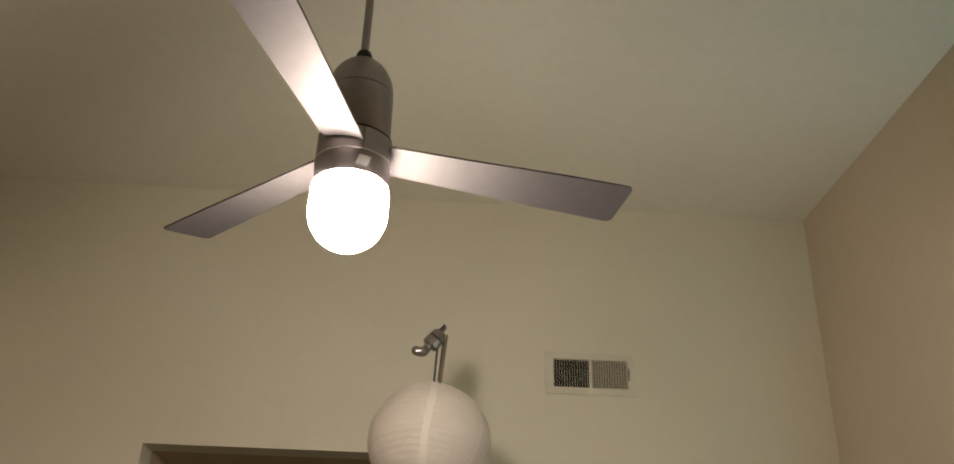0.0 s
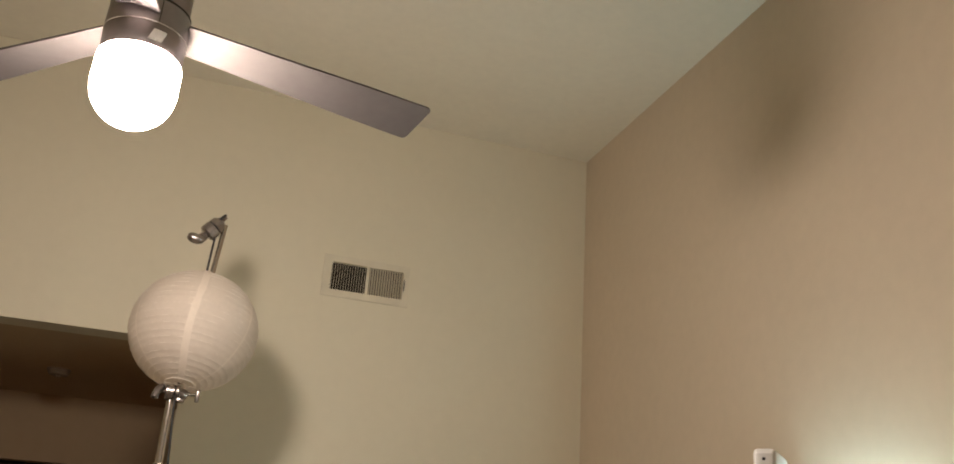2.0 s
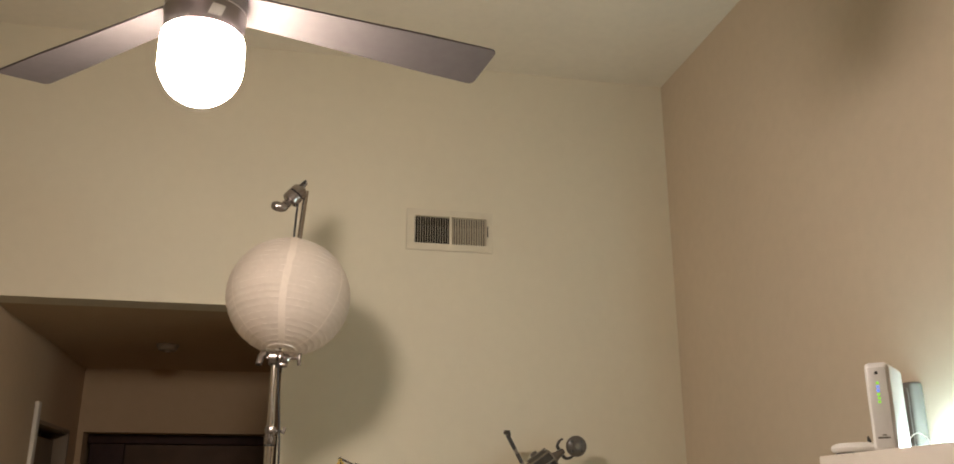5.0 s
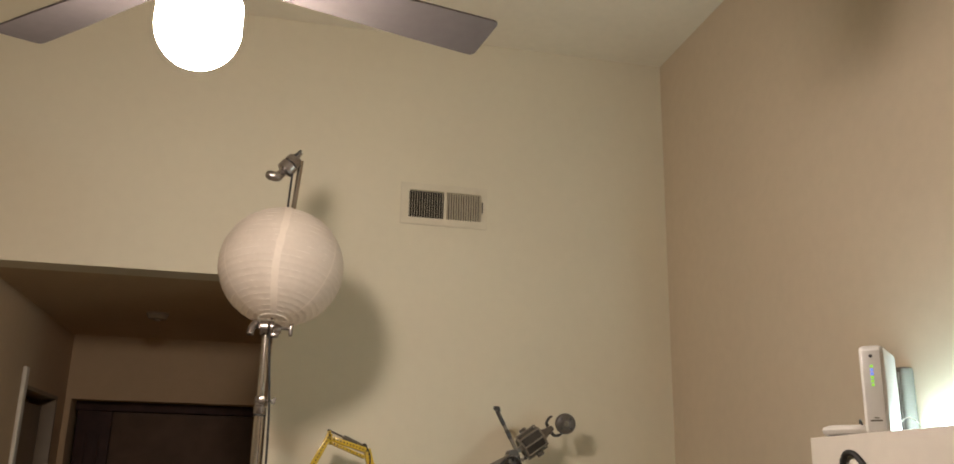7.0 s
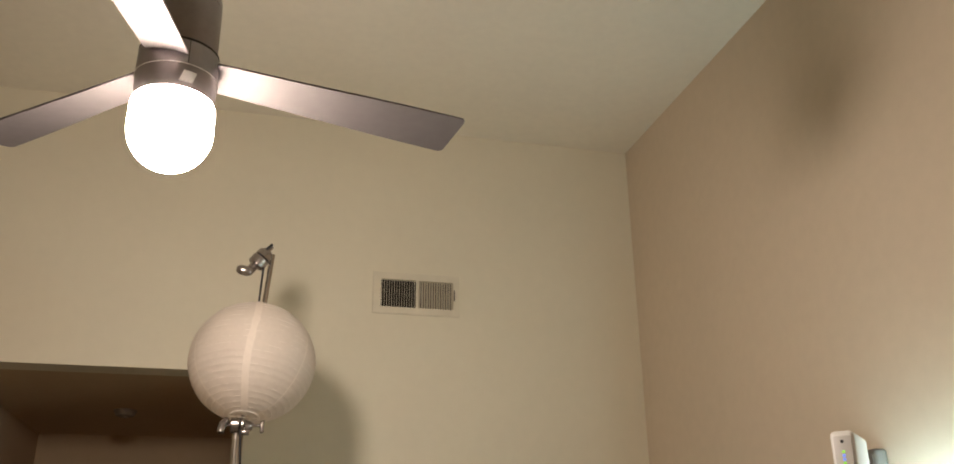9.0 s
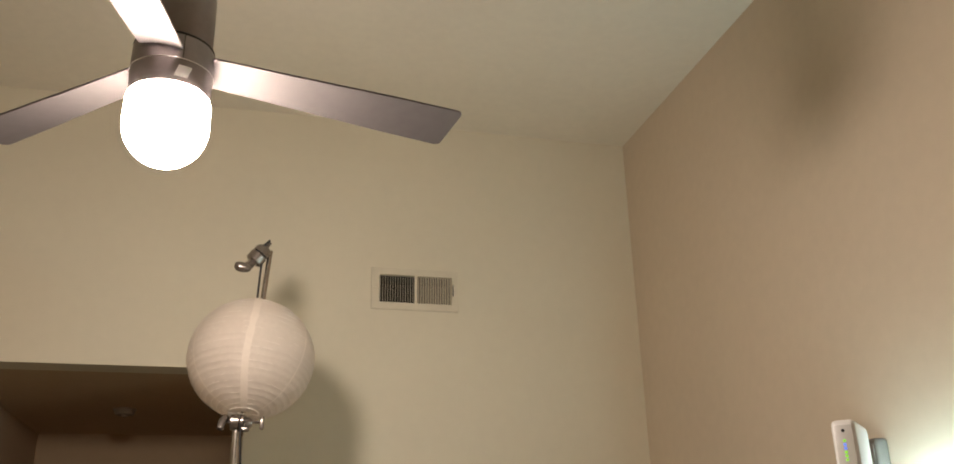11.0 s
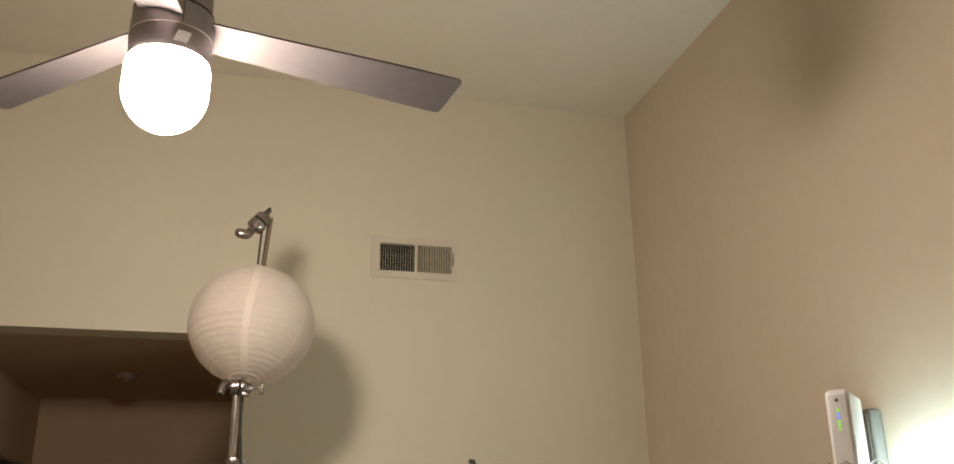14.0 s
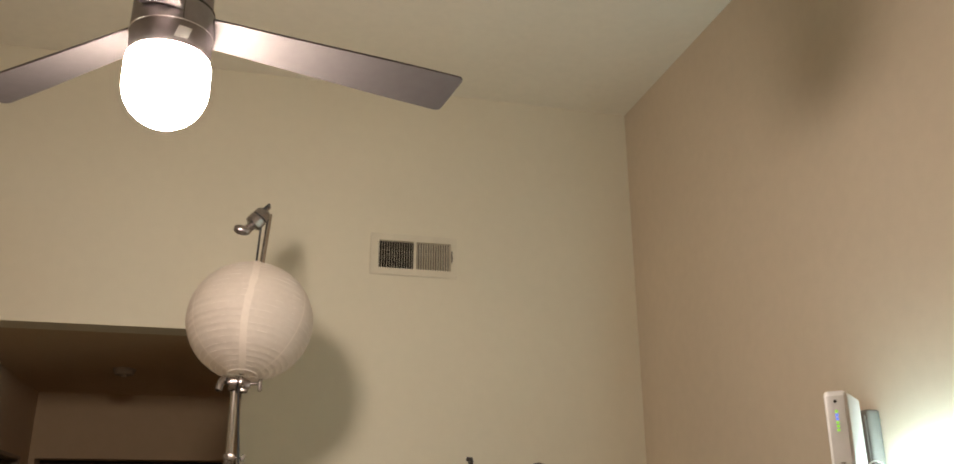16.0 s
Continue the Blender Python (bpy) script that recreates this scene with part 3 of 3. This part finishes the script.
def puck():
    p = thing("white_puck", (-0.4165, -1.651, CAB_Z), "flat round white plastic puck lying on the cabinet", "hub")
    part("shell", lathe([(0, 0.003), (0.044, 0.003), (0.050, 0.007), (0.052, 0.012), (0.049, 0.018), (0.040, 0.021), (0, 0.022)], 48), PLASTIC, p)
    part("base", lathe([(0, 0), (0.043, 0), (0.043, 0.003), (0, 0.003)], 48), BLACK, p)


puck()


def small_cables():
    x = CAB_X - 0.012
    loop = smooth_line([(x, -1.680, 1.45), (x, -1.704, 1.770), (x - 0.003, -1.714, 1.807), (x - 0.005, -1.730, 1.819), (x - 0.003, -1.754, 1.811), (x - 0.002, -1.784, 1.772), (x - 0.002, -1.804, 1.68), (x - 0.002, -1.814, 1.45)], 8)
    tagged(finish("black_cable", tube(loop, 0.0055, 12), BLACK, smooth=True), "black cable looped over the cabinet front", "cable")
    white = smooth_line([(-0.298, -1.623, 1.853), (-0.294, -1.626, 1.878), (-0.278, -1.634, 1.894), (-0.261, -1.643, 1.882), (-0.254, -1.648, 1.852)], 8)
    tagged(finish("white_cable", tube(white, 0.0012, 8), PLASTIC, smooth=True), "thin white cable arching behind the modem", "cable")
    coil = smooth_line([(-0.428, -1.694, 1.874), (-0.437, -1.708, 1.878), (-0.443, -1.716, 1.877), (-0.444, -1.722, 1.870)], 6)
    tagged(finish("black_cable", tube(coil, 0.0022, 8), BLACK, smooth=True), "short black cable between puck and modem", "cable")


small_cables()


def light_bar():
    """A slim lit tube held close to the wall, in the gap behind the cabinet."""
    lamp = thing("light_bar", (0, -1.53, 1.857), "slim cool white light tube fixed along the wall", "lamp")
    tube_ = tube([(-0.020, -0.165, 0), (-0.020, 0.165, 0)], 0.0065, 16)
    part("tube", tube_, LED_GLASS, lamp, "lit frosted tube")
    for y in (-0.169, 0.165):
        part("end_cap", box((-0.031, y, -0.009), (0, y + 0.004, 0.009), 0.001), PLASTIC, lamp, "white plastic end cap")
    return lamp


light_bar()


def shadow_slab():
    """An added flat grey slab that imitates the shadow on the wall by the light tube."""
    adapter = thing("shadow_slab", (0, -1.325, 1.76), "flat grey slab standing in for a shadow on the wall", "power adapter")
    part("case", box((-0.036, 0, 0), (0, 0.125, 0.282), 0.009, 4), SHADOW_GREY, adapter)
    part("lid", box((-0.039, 0.010, 0.012), (-0.0355, 0.115, 0.268), 0.0015), SHADOW_GREY, adapter)
    return adapter


shadow_slab()


# ---- display shelf with models ----
SHELF_Z = 1.52


def display_shelf():
    sh = thing("display_shelf", (-1.42, -0.005, 0), "plain white shelf unit along the wall below the models", "shelf unit")
    for z in (0.06, 0.52, 1.0, SHELF_Z - 0.022):
        part("board", box((0.02, -0.34, z), (1.08, -0.012, z + 0.022), 0.002), CABINET, sh)
    part("side_panel", box((0, -0.34, 0), (0.02, -0.012, SHELF_Z), 0.002), CABINET, sh)
    part("side_panel", box((1.08, -0.34, 0), (1.10, -0.012, SHELF_Z), 0.002), CABINET, sh)
    part("back_panel", box((0.02, -0.012, 0.06), (1.08, -0.004, SHELF_Z), 0.001), CABINET, sh)


display_shelf()


def studded_beam(a, b, parent, mat, wide=0.011, deep=0.016, name="boom_beam", holes=True):
    """A brick-built beam with dark pin holes along its faces."""
    ob = part(name, beam(a, b, wide, deep, 0.0022), mat, parent)
    a, b = Vector(a), Vector(b)
    n = max(2, int((b - a).length / 0.0105))
    if holes:
        bm = bmesh.new()
        for k in range(n):
            p = a + (b - a) * ((k + 0.5) / n)
            tube([p + Vector((0, -deep / 2 - 0.0006, 0)), p + Vector((0, -deep / 2 + 0.001, 0))], 0.0026, 8, bm=bm)
        part("pin_holes", bm, TOY_DARK, ob, "dark pin holes")
    return ob


def toy_excavator():
    y = -0.19
    ex = thing("toy_excavator", (-1.20, y, SHELF_Z), "yellow brick-built toy excavator with raised arm on a shelf", "toy excavator")
    g = lambda x, z, dy=0.0: (x + 1.20, dy, z - SHELF_Z)
    tracks = bmesh.new()
    for s in (-0.055, 0.055):
        box((-0.10, s - 0.020, 0.0), (0.12, s + 0.020, 0.045), 0.018, 3, bm=tracks)
    part("tracks", tracks, TOY_DARK, ex, "black crawler tracks")
    body = part("body", box((-0.06, -0.055, 0.050), (0.12, 0.055, 0.115), 0.006), YELLOW, ex)
    part("cab", box((-0.055, -0.055, 0.115), (0.005, -0.008, 0.175), 0.004), YELLOW, body)
    part("turntable", lathe([(0, 0.044), (0.045, 0.044), (0.045, 0.052), (0, 0.052)], 32), TOY_DARK, ex)
    for dy in (-0.011, 0.011):
        studded_beam(g(-1.165, 1.63, dy), g(-1.148, 1.790, dy), ex, YELLOW, 0.022)
        studded_beam(g(-1.148, 1.786, dy), g(-1.168, 1.854, dy), ex, YELLOW, 0.022)
        studded_beam(g(-1.166, 1.848, dy), g(-1.280, 1.883, dy), ex, YELLOW, 0.016)
        studded_beam(g(-1.174, 1.828, dy), g(-1.280, 1.869, dy), ex, YELLOW, 0.010)
        studded_beam(g(-1.288, 1.900, dy * 0.7), g(-1.352, 1.770, dy * 0.7), ex, YELLOW, 0.019)
        studded_beam(g(-1.294, 1.908, dy * 0.7), g(-1.284, 1.865, dy * 0.7), ex, YELLOW, 0.012)
    cyl = part("cylinder", tube([g(-1.186, 1.862, -0.006), g(-1.246, 1.889, -0.006)], 0.0085, 16), TOY_GREY, ex, "grey ram cylinder")
    part("ram", tube([g(-1.246, 1.889, -0.006), g(-1.292, 1.909, -0.006)], 0.0032, 12), TOY_GREY, cyl, "thin grey rod")
    part("knuckle", tube([g(-1.178, 1.862, -0.016), g(-1.178, 1.862, 0.016)], 0.0095, 16), TOY_DARK, ex)
    part("pin", tube([g(-1.294, 1.908, -0.014), g(-1.294, 1.908, 0.014)], 0.0050, 14), TOY_DARK, ex)
    part("pin", tube([g(-1.164, 1.842, -0.018), g(-1.164, 1.842, 0.018)], 0.0055, 14), TOY_GREY, ex)
    hose = smooth_line([g(-1.172, 1.862, -0.02), g(-1.160, 1.838, -0.024), g(-1.158, 1.81, -0.022), g(-1.165, 1.74, -0.02), g(-1.17, 1.66, -0.015)])
    part("hose", tube(hose, 0.0022, 8), TOY_DARK, ex, "dark thin hose")
    part("bucket", box(g(-1.372, 1.700, -0.035), g(-1.315, 1.770, 0.035), 0.012, 3), TOY_GREY, ex)


toy_excavator()


def mechanical_model():
    """A grey brick-built machine: an eight-sided drum on a slanted spine, a round head and a long feeler."""
    y = -0.17
    mm = thing("mechanical_model", (-0.72, y, SHELF_Z), "dark grey brick-built mechanical model with drum and round head", "toy model")
    g = lambda x, z, dy=0.0: Vector((x + 0.72, dy, z - SHELF_Z))
    part("foot", box((-0.11, -0.06, 0), (0.07, 0.06, 0.016), 0.004), TOY_DARK, mm)
    for dx, dy in ((-0.09, -0.03), (-0.09, 0.03)):
        part("leg", beam((dx, dy, 0.014), g(-0.720, 1.815, dy * 0.5), 0.016, 0.016, 0.003), TOY_GREY, mm)
    spine = part("spine", beam(g(-0.765, 1.790), g(-0.560, 1.930), 0.018, 0.018, 0.003), TOY_LIGHT, mm, "light grey slanted spine")
    part("lower_arm", beam(g(-0.79, 1.792, -0.022), g(-0.675, 1.852, -0.018), 0.014, 0.012, 0.003), TOY_LIGHT, mm)
    part("lower_arm", beam(g(-0.760, 1.770, 0.02), g(-0.660, 1.842, 0.018), 0.012, 0.012, 0.003), TOY_GREY, mm)
    axis = (g(-0.560, 1.930) - g(-0.765, 1.790)).normalized()
    c = g(-0.606, 1.893)
    turn = axis.to_track_quat("Z", "Y").to_matrix().to_4x4()
    drum = lathe([(0, -0.038), (0.036, -0.038), (0.042, -0.030), (0.042, 0.030), (0.034, 0.038), (0, 0.038)], 8)
    drum.transform(Matrix.Translation(c) @ turn)
    drum = part("drum", drum, TOY_DARK, mm, "black eight-sided drum", smooth=False)
    for k in range(8):
        a = 2 * math.pi * k / 8
        rib = box((-0.0028, -0.0028, -0.040), (0.0028, 0.0028, 0.040), 0.001)
        rib.transform(Matrix.Translation(c) @ turn @ pose(0.0425 * math.cos(a), 0.0425 * math.sin(a), 0, 0, 0, math.degrees(a)))
        part("rib", rib, TOY_LIGHT, drum, "light grey edge bar")
    for z in (-0.039, 0.039):
        cap = ring(0.036, 0.0034, z, segments=8, sides=6)
        cap.transform(Matrix.Translation(c) @ turn)
        part("rim", cap, TOY_LIGHT, drum)
    for k, out in ((1, 0.054), (3, 0.052), (5, 0.054), (7, 0.052)):
        a = 2 * math.pi * (k + 0.5) / 8
        d = turn.to_3x3() @ Vector((math.cos(a), math.sin(a), 0))
        if abs(d.y) > 0.75:
            continue
        lug = box((-0.008, -0.007, -0.012), (0.010, 0.007, 0.012), 0.002)
        lug.transform(Matrix.Translation(c) @ turn @ pose(out * math.cos(a) * 0.86, out * math.sin(a) * 0.86, 0.0, 0, 0, math.degrees(a)))
        part("lug", lug, TOY_GREY, drum)
    # neck, claws and round head
    part("neck", tube([c + axis * 0.040, c + axis * 0.062, c + axis * 0.090], [0.022, 0.014, 0.009], 14), TOY_GREY, mm)
    for s in (-1, 1):
        side = Vector((-axis.z, 0, axis.x)) * s
        base = c + axis * 0.078 + side * 0.012
        claw = tube(smooth_line([base, base + side * 0.014 + axis * 0.004, base + side * 0.022 + axis * 0.022, base + side * 0.020 + axis * 0.034]), [0.006] * 8 + [0.005] * 8 + [0.004] * 8 + [0.002], 10)
        part("claw", claw, TOY_DARK, mm)
    hc = g(-0.489, 1.958, -0.012)
    prof = [(0, -0.020), (0.012, -0.020), (0.013, -0.017), (0.024, -0.016), (0.032, -0.012), (0.0355, -0.004), (0.0355, 0.006), (0.030, 0.014), (0, 0.016)]
    wheel = lathe(prof, 40)
    tip = Matrix.Translation(hc) @ pose(0, 0, 0, -90, 0, 0) @ pose(0, 0, 0, 4, 8, 0)
    wheel.transform(tip)
    wheel = part("head", wheel, TOY_GREY, mm, "round grey wheel-shaped head")
    hub = lathe([(0, -0.024), (0.008, -0.024), (0.010, -0.021), (0.010, -0.018), (0, -0.018)], 24)
    hub.transform(tip)
    part("hub_cap", hub, TOY_LIGHT, wheel)
    for k in range(4):
        a = math.pi / 4 + k * math.pi / 2
        dot = lathe([(0, -0.0175), (0.0042, -0.0175), (0.0042, -0.013), (0, -0.013)], 14)
        dot.transform(tip @ pose(0.0225 * math.cos(a), 0.0225 * math.sin(a), 0))
        part("pin", dot, TOY_DARK, wheel)
    # long feeler
    a, b = g(-0.662, 1.862, -0.012), g(-0.736, 1.995, -0.02)
    feeler = part("feeler", beam(a, b, 0.011, 0.011, 0.002), TOY_LIGHT, mm, "banded grey feeler arm")
    for t0, t1 in ((0.30, 0.52), (0.62, 0.98)):
        part("band", beam(a + (b - a) * t0, a + (b - a) * t1, 0.0125, 0.0125, 0.002), TOY_DARK, feeler)
    part("feeler_tip", tube([b + Vector((-0.010, 0, 0.006)), b + Vector((0.006, 0, 0.004)), b + Vector((0.010, 0, -0.006))], [0.007, 0.009, 0.005], 12), TOY_DARK, feeler)
    for k in range(6):
        p = g(-0.690 + 0.011 * k, 1.828 + 0.006 * (k % 3), -0.026)
        part("fitting", box(p - Vector((0.005, 0.004, 0.006)), p + Vector((0.005, 0.004, 0.006)), 0.0015), TOY_DARK if k % 2 else TOY_LIGHT, mm)
    pipe = smooth_line([g(-0.735, 1.80, -0.03), g(-0.700, 1.838, -0.034), g(-0.668, 1.838, -0.034), g(-0.640, 1.80, -0.03)])
    part("pipe", tube(pipe, 0.004, 10), TOY_DARK, mm)
    part("lower_arm", beam(g(-0.640, 1.760, -0.015), g(-0.662, 1.850, -0.015), 0.016, 0.014, 0.003), TOY_DARK, mm)
    part("shoulder", tube([g(-0.675, 1.850, -0.026), g(-0.675, 1.850, 0.026)], 0.017, 18), TOY_GREY, mm)
    part("bracket", box(g(-0.69, 1.80, -0.02), g(-0.655, 1.855, 0.02), 0.004), TOY_GREY, mm)


mechanical_model()
